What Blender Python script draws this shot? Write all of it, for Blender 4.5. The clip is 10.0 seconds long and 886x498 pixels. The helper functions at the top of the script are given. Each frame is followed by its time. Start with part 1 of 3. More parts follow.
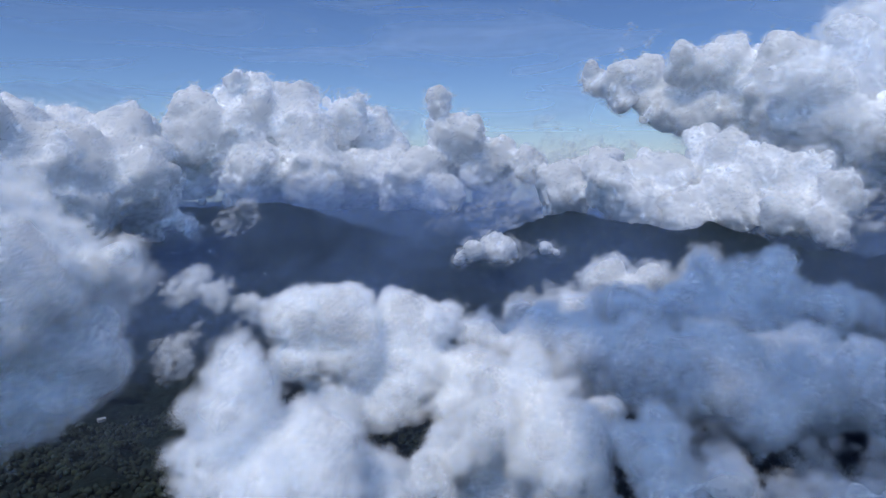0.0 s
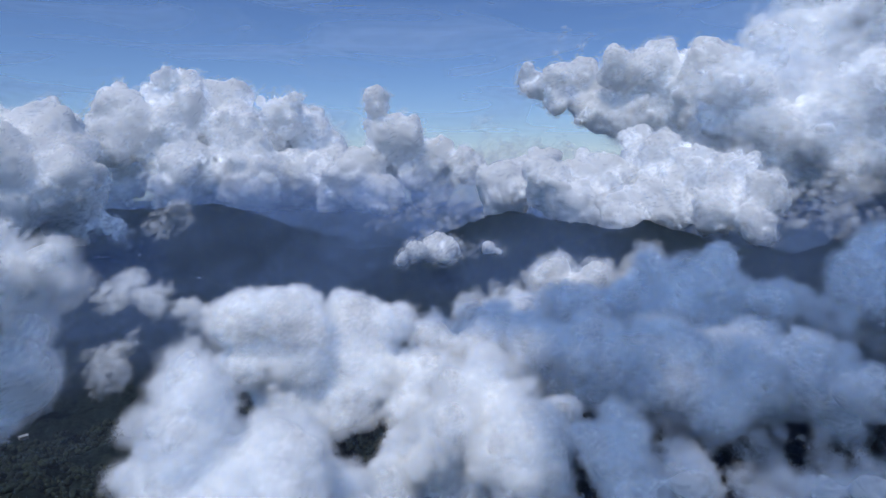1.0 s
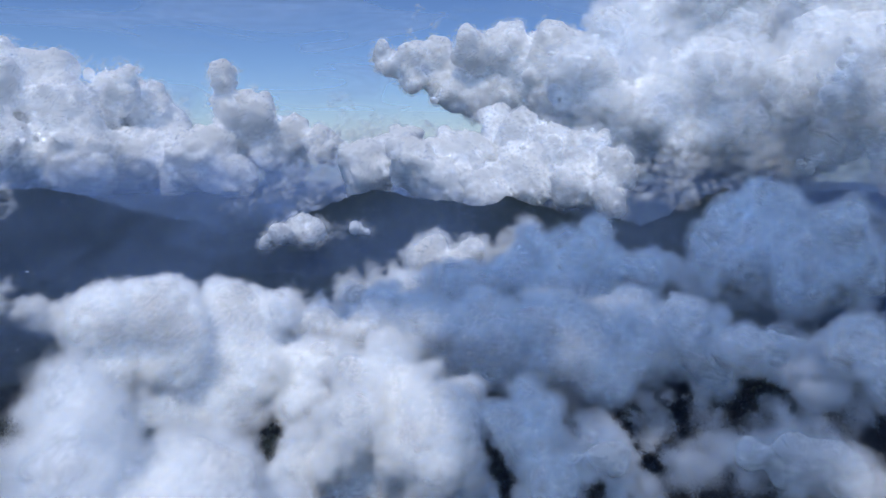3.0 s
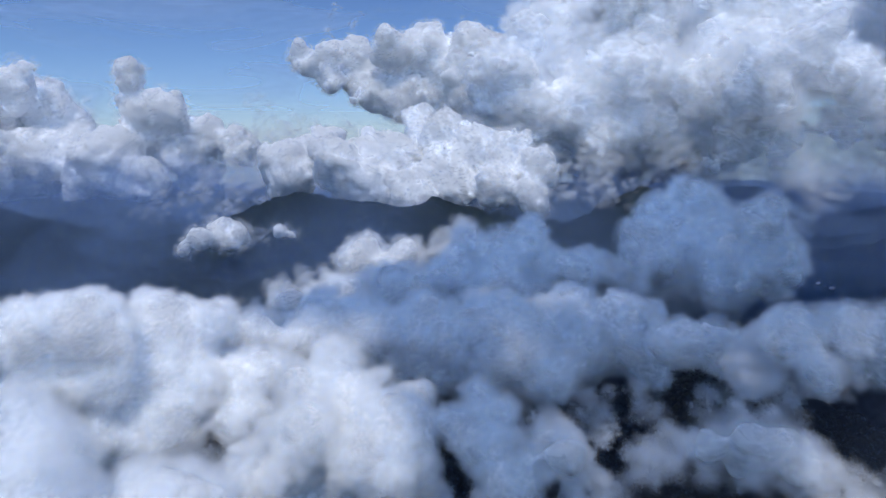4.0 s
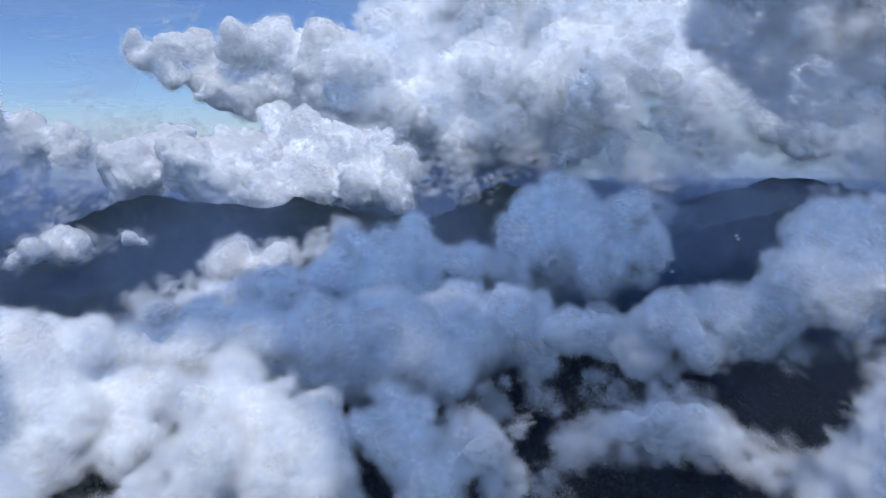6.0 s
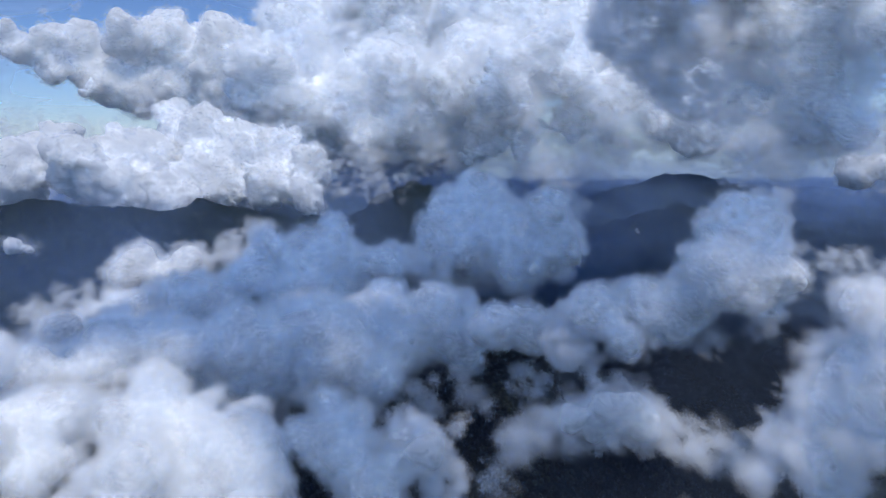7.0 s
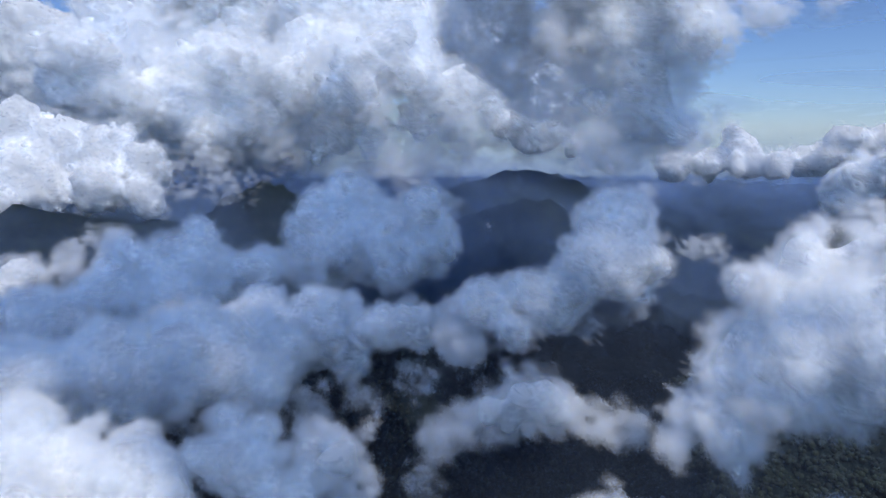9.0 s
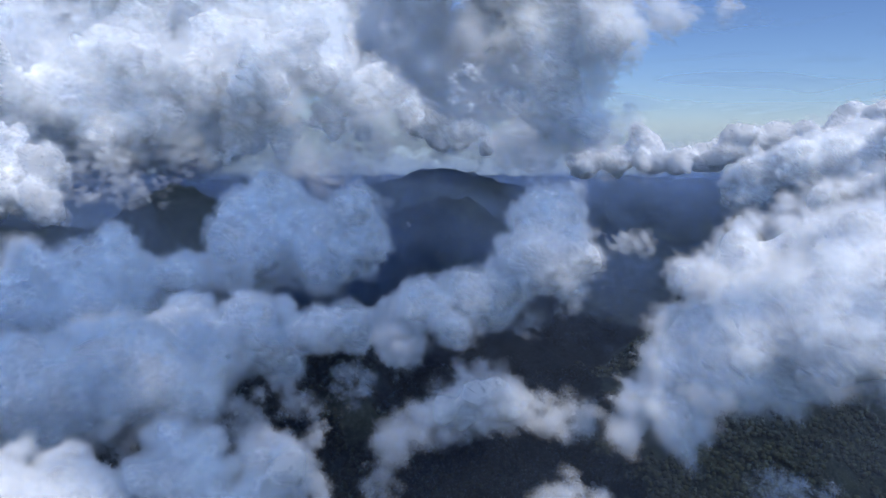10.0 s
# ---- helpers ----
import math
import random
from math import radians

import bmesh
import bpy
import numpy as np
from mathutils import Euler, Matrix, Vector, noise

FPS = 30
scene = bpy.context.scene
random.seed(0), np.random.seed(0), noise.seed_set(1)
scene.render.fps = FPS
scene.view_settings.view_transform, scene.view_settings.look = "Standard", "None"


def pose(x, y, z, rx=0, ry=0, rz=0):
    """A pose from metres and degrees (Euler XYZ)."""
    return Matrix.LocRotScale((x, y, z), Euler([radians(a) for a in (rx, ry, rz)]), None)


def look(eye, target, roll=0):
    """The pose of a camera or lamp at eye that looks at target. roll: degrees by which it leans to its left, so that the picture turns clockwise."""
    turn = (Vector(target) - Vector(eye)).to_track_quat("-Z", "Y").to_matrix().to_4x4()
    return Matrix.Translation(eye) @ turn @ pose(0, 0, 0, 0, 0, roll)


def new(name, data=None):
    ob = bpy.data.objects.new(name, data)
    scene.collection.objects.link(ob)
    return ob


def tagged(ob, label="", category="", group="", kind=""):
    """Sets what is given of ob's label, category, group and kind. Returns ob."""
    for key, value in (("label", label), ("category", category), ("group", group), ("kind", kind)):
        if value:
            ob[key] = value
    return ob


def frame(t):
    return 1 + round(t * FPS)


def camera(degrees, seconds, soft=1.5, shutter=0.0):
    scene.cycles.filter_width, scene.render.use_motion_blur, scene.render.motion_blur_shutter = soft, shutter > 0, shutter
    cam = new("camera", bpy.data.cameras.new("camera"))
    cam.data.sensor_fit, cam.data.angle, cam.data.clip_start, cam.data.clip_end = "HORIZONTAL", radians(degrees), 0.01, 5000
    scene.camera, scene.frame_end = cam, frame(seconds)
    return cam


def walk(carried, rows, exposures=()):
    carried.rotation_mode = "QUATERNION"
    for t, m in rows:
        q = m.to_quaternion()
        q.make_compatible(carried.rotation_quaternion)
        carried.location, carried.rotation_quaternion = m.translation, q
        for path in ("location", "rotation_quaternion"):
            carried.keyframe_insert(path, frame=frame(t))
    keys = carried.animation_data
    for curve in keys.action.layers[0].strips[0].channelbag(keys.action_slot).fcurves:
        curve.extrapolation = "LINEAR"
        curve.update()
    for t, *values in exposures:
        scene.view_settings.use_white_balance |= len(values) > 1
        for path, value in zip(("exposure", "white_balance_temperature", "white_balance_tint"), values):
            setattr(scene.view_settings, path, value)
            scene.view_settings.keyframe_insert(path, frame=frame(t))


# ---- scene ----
cam = camera(68.01, 10.0, soft=1.2)

# seconds, eye, yaw, pitch, roll
PATH = [
    (0, (0.00, 0.00, 520.00), -0.00, -8.37, -0.12),
    (0.5, (-4.91, 6.10, 518.43), -2.62, -8.32, -0.05),
    (1, (-9.89, 12.51, 517.15), -5.47, -8.29, 0.03),
    (1.5, (-15.31, 20.07, 515.43), -8.67, -8.19, 0.07),
    (2, (-19.84, 27.45, 513.59), -11.04, -9.56, 0.19),
    (2.5, (-24.51, 34.57, 512.02), -14.63, -9.95, 0.16),
    (4, (-41.90, 53.19, 512.56), -25.10, -9.98, -0.04),
    (4.5, (-47.60, 58.08, 512.13), -29.23, -9.98, -0.07),
    (5, (-53.02, 62.56, 512.22), -32.27, -9.98, -0.10),
    (5.5, (-58.22, 66.93, 512.50), -34.59, -10.05, -0.12),
    (7, (-72.61, 83.70, 512.84), -46.17, -10.28, -0.08),
    (7.5, (-77.05, 89.68, 513.41), -49.99, -10.32, -0.07),
    (8, (-81.54, 96.05, 513.63), -53.22, -10.38, -0.00),
    (8.5, (-85.89, 101.64, 513.87), -55.60, -10.45, 0.09),
    (9, (-90.42, 107.84, 514.46), -59.91, -10.48, 0.11),
    (9.5, (-94.64, 114.45, 515.35), -63.76, -10.55, 0.08),
    (10, (-97.73, 121.52, 515.84), -67.51, -10.61, -0.07),
]


def heading(eye, yaw, pitch, roll):
    """A camera pose from its eye and its turn in degrees; roll as look() takes it."""
    a, b = radians(yaw), radians(pitch)
    ahead = Vector((-math.sin(a) * math.cos(b), math.cos(a) * math.cos(b), math.sin(b)))
    return look(eye, Vector(eye) + ahead, roll)


walk(cam, [(t, heading(eye, yaw, pitch, roll)) for t, eye, yaw, pitch, roll in PATH],
     exposures=[(0, -0.68, 6500, 10), (5, -0.6, 6450, 10), (10, -0.45, 6650, 10)])
scene.cycles.transparent_max_bounces = 64
scene.cycles.max_bounces, scene.cycles.diffuse_bounces, scene.cycles.transmission_bounces = 8, 7, 6

# ---- sky and sun ----
SUN_AZ, SUN_EL = -148.0, 60.0   # degrees from +y towards +x, and above the horizon
world = bpy.data.worlds.new("sky")
scene.world = world
world.use_nodes = True
nt = world.node_tree
sky = nt.nodes.new("ShaderNodeTexSky")
sky.sky_type, sky.sun_disc = "NISHITA", False
sky.sun_elevation, sky.sun_rotation = radians(SUN_EL), radians(SUN_AZ)
sky.altitude, sky.air_density, sky.dust_density = 2500, 1.0, 0.4
sky.ozone_density = 1.0
nt.nodes["Background"].inputs["Strength"].default_value = 0.15
nt.links.new(sky.outputs[0], nt.nodes["Background"].inputs["Color"])
sun = new("sun", bpy.data.lights.new("sun", "SUN"))
sun.data.energy, sun.data.angle, sun.data.color = 1.75, radians(1.5), (1.0, 0.99, 0.97)
a, b = radians(SUN_AZ), radians(SUN_EL)
SUN_WAY = np.array([math.sin(a) * math.cos(b), math.cos(a) * math.cos(b), math.sin(b)])
sun.matrix_world = look((0, 0, 0), (-math.sin(a) * math.cos(b), -math.cos(a) * math.cos(b), -math.sin(b)))


# ---- materials ----
def material(name):
    m = bpy.data.materials.new(name)
    m.use_nodes = True
    m.node_tree.nodes.clear()
    return m, m.node_tree.nodes, m.node_tree.links


def noise_node(nodes, links, scale, detail=4, rough=0.55):
    geo = nodes.new("ShaderNodeNewGeometry")
    n = nodes.new("ShaderNodeTexNoise")
    n.inputs["Scale"].default_value, n.inputs["Detail"].default_value = scale, detail
    n.inputs["Roughness"].default_value = rough
    links.new(geo.outputs["Position"], n.inputs["Vector"])
    return n.outputs["Fac"]


def ramp(nodes, links, fac, *stops):
    r = nodes.new("ShaderNodeValToRGB")
    while len(r.color_ramp.elements) < len(stops):
        r.color_ramp.elements.new(0.5)
    for e, (at, col) in zip(r.color_ramp.elements, stops):
        e.position, e.color = at, (*col, 1)
    links.new(fac, r.inputs[0])
    return r.outputs[0]


def vapour(name, scale):
    """Cloud droplets: light soaks in, scatters many times and comes out softened."""
    m, nodes, links = material(name)
    out = nodes.new("ShaderNodeOutputMaterial")
    sss = nodes.new("ShaderNodeSubsurfaceScattering")
    sss.falloff = "BURLEY"
    sss.inputs["Scale"].default_value = 1.3 / scale
    sss.inputs["Radius"].default_value = (1.0, 1.0, 1.0)
    col = ramp(nodes, links, noise_node(nodes, links, scale * 0.3), (0.3, (0.965, 0.968, 0.972)), (0.7, (0.985, 0.985, 0.985)))
    links.new(col, sss.inputs["Color"])
    bump = nodes.new("ShaderNodeBump")
    bump.inputs["Strength"].default_value, bump.inputs["Distance"].default_value = (0.06 if scale > 0.04 else 0.25), 0.3 / scale
    links.new(noise_node(nodes, links, scale, 4, 0.5), bump.inputs["Height"])
    links.new(bump.outputs[0], sss.inputs["Normal"])
    links.new(sss.outputs[0], out.inputs[0])
    return m


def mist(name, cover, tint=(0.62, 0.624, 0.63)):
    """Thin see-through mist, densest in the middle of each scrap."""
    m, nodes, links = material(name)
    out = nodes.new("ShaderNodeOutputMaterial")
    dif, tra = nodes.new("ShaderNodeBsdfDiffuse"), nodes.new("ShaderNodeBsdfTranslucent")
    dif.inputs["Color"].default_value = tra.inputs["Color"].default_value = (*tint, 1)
    # added, not mixed: the overbright colour sum imitates glow from repeated scattering
    both, thin = nodes.new("ShaderNodeAddShader"), nodes.new("ShaderNodeMixShader")
    links.new(dif.outputs[0], both.inputs[0])
    links.new(tra.outputs[0], both.inputs[1])
    uv = nodes.new("ShaderNodeUVMap")
    uv.uv_map = "uv"
    # thickness falls off to nothing at all four sides: 16 u (1 - u) v (1 - v)
    part = nodes.new("ShaderNodeSeparateXYZ")
    links.new(uv.outputs[0], part.inputs[0])
    fade = None
    for side in (0, 1):
        less, hump = nodes.new("ShaderNodeMath"), nodes.new("ShaderNodeMath")
        less.operation, hump.operation = "SUBTRACT", "MULTIPLY"
        less.inputs[0].default_value = 1.0
        links.new(part.outputs[side], less.inputs[1])
        links.new(part.outputs[side], hump.inputs[0])
        links.new(less.outputs[0], hump.inputs[1])
        if fade:
            both_sides, scaled = nodes.new("ShaderNodeMath"), nodes.new("ShaderNodeMath")
            both_sides.operation = scaled.operation = "MULTIPLY"
            links.new(fade.outputs[0], both_sides.inputs[0])
            links.new(hump.outputs[0], both_sides.inputs[1])
            links.new(both_sides.outputs[0], scaled.inputs[0])
            scaled.inputs[1].default_value = 16 * cover
            hump = scaled
        fade = hump
    links.new(fade.outputs[0], thin.inputs[0])
    links.new(nodes.new("ShaderNodeBsdfTransparent").outputs[0], thin.inputs[1])
    links.new(both.outputs[0], thin.inputs[2])
    links.new(thin.outputs[0], out.inputs[0])
    return m


def forest_floor():
    m, nodes, links = material("haze_tinted_ground")
    out = nodes.new("ShaderNodeOutputMaterial")
    p = nodes.new("ShaderNodeBsdfPrincipled")
    p.inputs["Roughness"].default_value = 0.95
    p.inputs["Specular IOR Level"].default_value = 0.1
    # bluish cast in these greens imitates haze over the hills, painted into base colour
    fine = ramp(nodes, links, noise_node(nodes, links, 0.12, 6, 0.7), (0.35, (0.014, 0.022, 0.022)), (0.65, (0.034, 0.05, 0.045)))
    big = ramp(nodes, links, noise_node(nodes, links, 0.012, 5, 0.6), (0.55, (0.0,) * 3), (0.7, (0.6,) * 3))
    mix = nodes.new("ShaderNodeMix")
    mix.data_type = "RGBA"
    links.new(big, mix.inputs[0])
    links.new(fine, mix.inputs[6])
    mix.inputs[7].default_value = (0.055, 0.075, 0.05, 1)
    links.new(mix.outputs[2], p.inputs["Base Color"])
    bump = nodes.new("ShaderNodeBump")
    bump.inputs["Strength"].default_value, bump.inputs["Distance"].default_value = 0.8, 4.0
    links.new(noise_node(nodes, links, 0.15, 6, 0.7), bump.inputs["Height"])
    links.new(bump.outputs[0], p.inputs["Normal"])
    links.new(p.outputs[0], out.inputs[0])
    return m


# ---- mesh helpers ----
def quad_mesh(name, verts, quads, mat):
    me = bpy.data.meshes.new(name)
    n = len(quads)
    me.vertices.add(len(verts))
    me.vertices.foreach_set("co", np.ascontiguousarray(verts, np.float32).ravel())
    me.loops.add(n * 4)
    me.loops.foreach_set("vertex_index", np.ascontiguousarray(quads, np.int32).ravel())
    me.polygons.add(n)
    me.polygons.foreach_set("loop_start", np.arange(0, n * 4, 4, dtype=np.int32))
    me.polygons.foreach_set("use_smooth", np.ones(n, bool))
    me.update(calc_edges=True)
    me.validate()
    me.materials.append(mat)
    return me


def spline(n, step, size, shift):
    """Weights that spread lattice values, size metres apart, over n samples, step metres apart."""
    u = np.arange(n) * step / size + shift
    k = np.floor(u).astype(int)
    w = np.zeros((n, k[-1] + 4), np.float32)
    f = u - k
    rows = np.arange(n)
    for j, c in enumerate(((1 - f) ** 3, 3 * f**3 - 6 * f**2 + 4, -3 * f**3 + 3 * f**2 + 3 * f + 1, f**3)):
        w[rows, k + j] = c / 6
    return w


def lattice_noise(shape, step, size, rng):
    """Smooth noise of about -1 to 1 with features of that size in metres."""
    ws = [spline(n, step, size, rng.random()) for n in shape]
    v = rng.standard_normal([w.shape[1] for w in ws]).astype(np.float32) * 1.9
    v = np.tensordot(ws[0], v, (1, 0))
    v = np.tensordot(v, ws[1], (1, 1))
    v = np.tensordot(v, ws[2], (1, 1))
    return v


def surface_net(f, origin, step):
    """The surface f = 0 of a field on a grid, as vertices and quads."""
    s = f > 0
    n = [k - 1 for k in f.shape]
    count = np.zeros(n, np.int8)
    corners = [(i, j, k) for i in (0, 1) for j in (0, 1) for k in (0, 1)]
    for i, j, k in corners:
        count += s[i:n[0] + i, j:n[1] + j, k:n[2] + k]
    ijk = np.argwhere((count > 0) & (count < 8))
    index = np.full(n, -1, np.int32)
    index[tuple(ijk.T)] = np.arange(len(ijk))
    vals = [f[ijk[:, 0] + c[0], ijk[:, 1] + c[1], ijk[:, 2] + c[2]] for c in corners]
    pos, hits = np.zeros((len(ijk), 3)), np.zeros(len(ijk))
    for p, cp in enumerate(corners):
        for q, cq in enumerate(corners):
            if p < q and sum(abs(x - y) for x, y in zip(cp, cq)) == 1:
                cut = (vals[p] > 0) != (vals[q] > 0)
                u = np.where(cut, vals[p] / np.where(cut, vals[p] - vals[q], 1), 0)[:, None]
                pos += np.where(cut[:, None], np.array(cp) + u * (np.array(cq) - np.array(cp)), 0)
                hits += cut
    verts = origin + step * (ijk + pos / hits[:, None])
    quads = []
    for axis in range(3):
        a, b = np.take(s, range(n[axis]), axis), np.take(s, range(1, n[axis] + 1), axis)
        e = np.argwhere(a != b)
        o1, o2 = (axis + 1) % 3, (axis + 2) % 3
        e = e[(e[:, o1] > 0) & (e[:, o2] > 0) & (e[:, o1] < n[o1]) & (e[:, o2] < n[o2])]
        d1, d2 = np.eye(3, dtype=int)[o1], np.eye(3, dtype=int)[o2]
        ring = np.stack([index[tuple((e - x * d1 - y * d2).T)] for x, y in ((1, 1), (0, 1), (0, 0), (1, 0))], 1)
        flip = ~s[tuple(e.T)]
        ring[flip] = ring[flip][:, ::-1]
        quads.append(ring)
    quads = np.concatenate(quads)
    return verts, quads[(quads >= 0).all(1)]


# ---- clouds ----
def flakes(name, centres, sizes, mat, rng):
    """Many small scraps of thin mist, each turned its own way, as one mesh."""
    n = len(centres)
    # the scraps lie across the sunlight, give or take, so that all catch it alike
    turn, lean = rng.uniform(0, 2 * math.pi, n), rng.uniform(0.82, 0.98, n)
    side = np.sqrt(1 - lean**2)
    e1 = np.cross(SUN_WAY, (0, 0, 1))
    e1 /= np.linalg.norm(e1)
    e2 = np.cross(SUN_WAY, e1)
    nor = lean[:, None] * SUN_WAY + (side * np.cos(turn))[:, None] * e1 + (side * np.sin(turn))[:, None] * e2
    u = np.cross(nor, rng.standard_normal((n, 3)))
    u /= np.linalg.norm(u, axis=1)[:, None]
    w = np.cross(nor, u)
    u, w = u * sizes[:, None], w * sizes[:, None]
    verts = np.stack([centres - u - w, centres + u - w, centres + u + w, centres - u + w], 1).reshape(-1, 3)
    me = quad_mesh(name, verts, np.arange(n * 4).reshape(-1, 4), mat)
    uv = me.uv_layers.new(name="uv")
    uv.data.foreach_set("uv", np.tile(np.array([0, 0, 1, 0, 1, 1, 0, 1], np.float32), n))
    return me


def largest_piece(verts, quads):
    """Only the largest connected piece of a surface."""
    lab = np.arange(len(verts))
    while True:
        m = lab[quads].min(1)
        was = lab.copy()
        for c in range(4):
            np.minimum.at(lab, quads[:, c], m)
        lab = lab[lab]
        lab = lab[lab]
        if (lab == was).all():
            break
    keep = lab[quads[:, 0]] == np.bincount(lab).argmax()
    quads = quads[keep]
    used = np.unique(quads)
    back = np.zeros(len(verts), int)
    back[used] = np.arange(len(used))
    return verts[used], back[quads]


cloud_count = [0]
VAPOUR = {}


def cloud(label, step, soft, lobes, squash=1.0, puff=1.0, crisp=0.56, misty=1.0, solid=True, merge=0.14):
    """One cloud: heaped round lobes (x, y, z, radius), roughened into billows, with thin mist round its body."""
    cloud_count[0] += 1
    rng = np.random.default_rng(cloud_count[0])
    L = np.array(lobes, np.float32)
    size = float(np.median(L[:, 3]))
    r = L[:, 3:4]
    pad = soft * 2.0 + step * 3 + size * 0.45
    lo, hi = (L[:, :3] - r).min(0) - pad, (L[:, :3] + r).max(0) + pad
    shape = np.ceil((hi - lo) / step).astype(int)
    gx, gy, gz = [lo[i] + step * np.arange(shape[i], dtype=np.float32) for i in range(3)]
    k = size * merge
    acc = np.zeros(shape, np.float32)
    for x, y, z, rad in L:
        d = np.sqrt(((gx - x) ** 2)[:, None, None] + ((gy - y) ** 2)[None, :, None] + (((gz - z) / squash) ** 2)[None, None])
        acc += np.exp(np.clip((rad - d) / k, -60, 40))
    f = k * np.log(acc + 1e-26) - size * (1.4 * merge - 0.096) - soft * 0.5
    amp, feat = size * 0.32 * puff, size * 0.95
    while feat > step * 1.5:
        f += amp * (np.abs(lattice_noise(shape, step, feat, rng)) - 0.45)
        feat, amp = feat * 0.5, amp * crisp
    ends = np.ones(shape, bool)
    ends[2:-2, 2:-2, 2:-2] = False
    f[ends] = np.minimum(f[ends], -soft * 4)
    mid = (lo + hi) / 2
    top = new("cloud")
    top.location = tuple(float(v) for v in mid)
    tagged(top, label, "cloud", "clouds")
    key = round(math.log2(size * 0.5))
    if key not in VAPOUR:
        VAPOUR[key] = vapour("cloud_body", 0.5**key), mist("cloud_mist", 0.19, (0.6, 0.603, 0.608)) if size < 40 else mist("cloud_mist", 0.18)
    v, q = largest_piece(*surface_net(f, lo - mid, step))
    area, thin = len(q) * step**2, not solid
    if not solid and size > 30 and (f > 1.3 * soft + 2 * step).any():
        v, q = largest_piece(*surface_net(f - 1.3 * soft, lo - mid, step))
        solid = len(q) > 60
    if solid:
        body = new("body", quad_mesh("body", v, q, VAPOUR[key][0]))
        body.parent = top
    # mist thins out from the body outwards, in shreds
    g = f + soft * 0.6 * lattice_noise(shape, step, max(size * 0.3, step * 3), rng)
    cells = np.argwhere((g > -1.5 * soft) & ((f < 0.15 * soft) | (thin & (f < 1.5 * soft))) & ~ends)
    depth = g[tuple(cells.T)] / soft
    rho = soft * 0.75
    n = int(min(misty * area / (rho**2 * (0.5 if size < 40 else 0.55)), 26000))
    weight = np.exp(-((np.minimum(depth, 0) / 0.75) ** 2)) - 0.015
    weight = np.clip(weight, 0, None)
    pick = cells[rng.choice(len(cells), n, p=weight / weight.sum())]
    centres = lo - mid + step * (pick + rng.random((n, 3)) - 0.5)
    haze = new("mist", flakes("mist", centres, rho * rng.uniform(0.5, 1.9, n), VAPOUR[key][1], rng))
    haze.parent = top
    tagged(haze, "thin translucent mist", kind="stuff")
    return top


# ---- terrain ----
# x, y, height over the valley, spread in metres
HILLS = [
    (-200, 420, 115, 330), (325, 1730, 150, 290), (650, 1500, 130, 290), (1010, 1190, 190, 200), (-530, 2130, 150, 330),
    (2365, 1160, 170, 380), (1500, 780, 150, 240), (485, 500, 150, 95), (740, 88, 225, 90), (-1100, 2300, 150, 450),
    (1500, 2400, 150, 500), (2700, -200, 120, 700), (-1800, 900, 200, 700),
]
VALLEY = 150.0


def terrain_height(x, y):
    z = np.full(x.shape, VALLEY)
    for hx, hy, hh, hs in HILLS:
        d2 = ((x - hx) ** 2 + (y - hy) ** 2) / hs**2
        z += hh / (1 + 0.6 * d2) ** 2
    return z


def fold(x, y, size, seed):
    rng = np.random.default_rng(seed)
    out = np.zeros(x.shape)
    for j in range(7):
        a, ph = rng.uniform(0, math.pi), rng.uniform(0, 6.28)
        k = rng.uniform(0.7, 1.4) * 6.28 / size
        wob = np.sin((x * math.sin(a) - y * math.cos(a)) * k * 0.7 + ph * 2)
        out += np.sin((x * math.cos(a) + y * math.sin(a)) * k + ph + 1.3 * wob)
    return out / 3.0


def ground_z(x, y):
    z = terrain_height(x, y)
    z = z + 26 * (1 - np.abs(fold(x, y, 520, 3))) + 10 * (1 - np.abs(fold(x, y, 190, 5))) + 9 * (1 - np.abs(fold(x, y, 95, 9))) + 4 * fold(x, y, 44, 7)
    return z - 20


GROUND = forest_floor()
turns, rings = 640, 230
ang = np.linspace(0, 2 * math.pi, turns, endpoint=False)
rad = 20 * (6500 / 20) ** (np.arange(rings) / (rings - 1))
gx, gy = (rad[:, None] * np.cos(ang)).ravel(), (rad[:, None] * np.sin(ang)).ravel()
verts = np.stack([gx, gy, ground_z(gx, gy)], 1)
i, j = np.meshgrid(np.arange(rings - 1), np.arange(turns), indexing="ij")
j2 = (j + 1) % turns
quads = np.stack([i * turns + j, (i + 1) * turns + j, (i + 1) * turns + j2, i * turns + j2], -1).reshape(-1, 4)
tagged(new("ground", quad_mesh("ground", verts, quads, GROUND)), "dark green forested hills and valley", "ground", kind="structure")

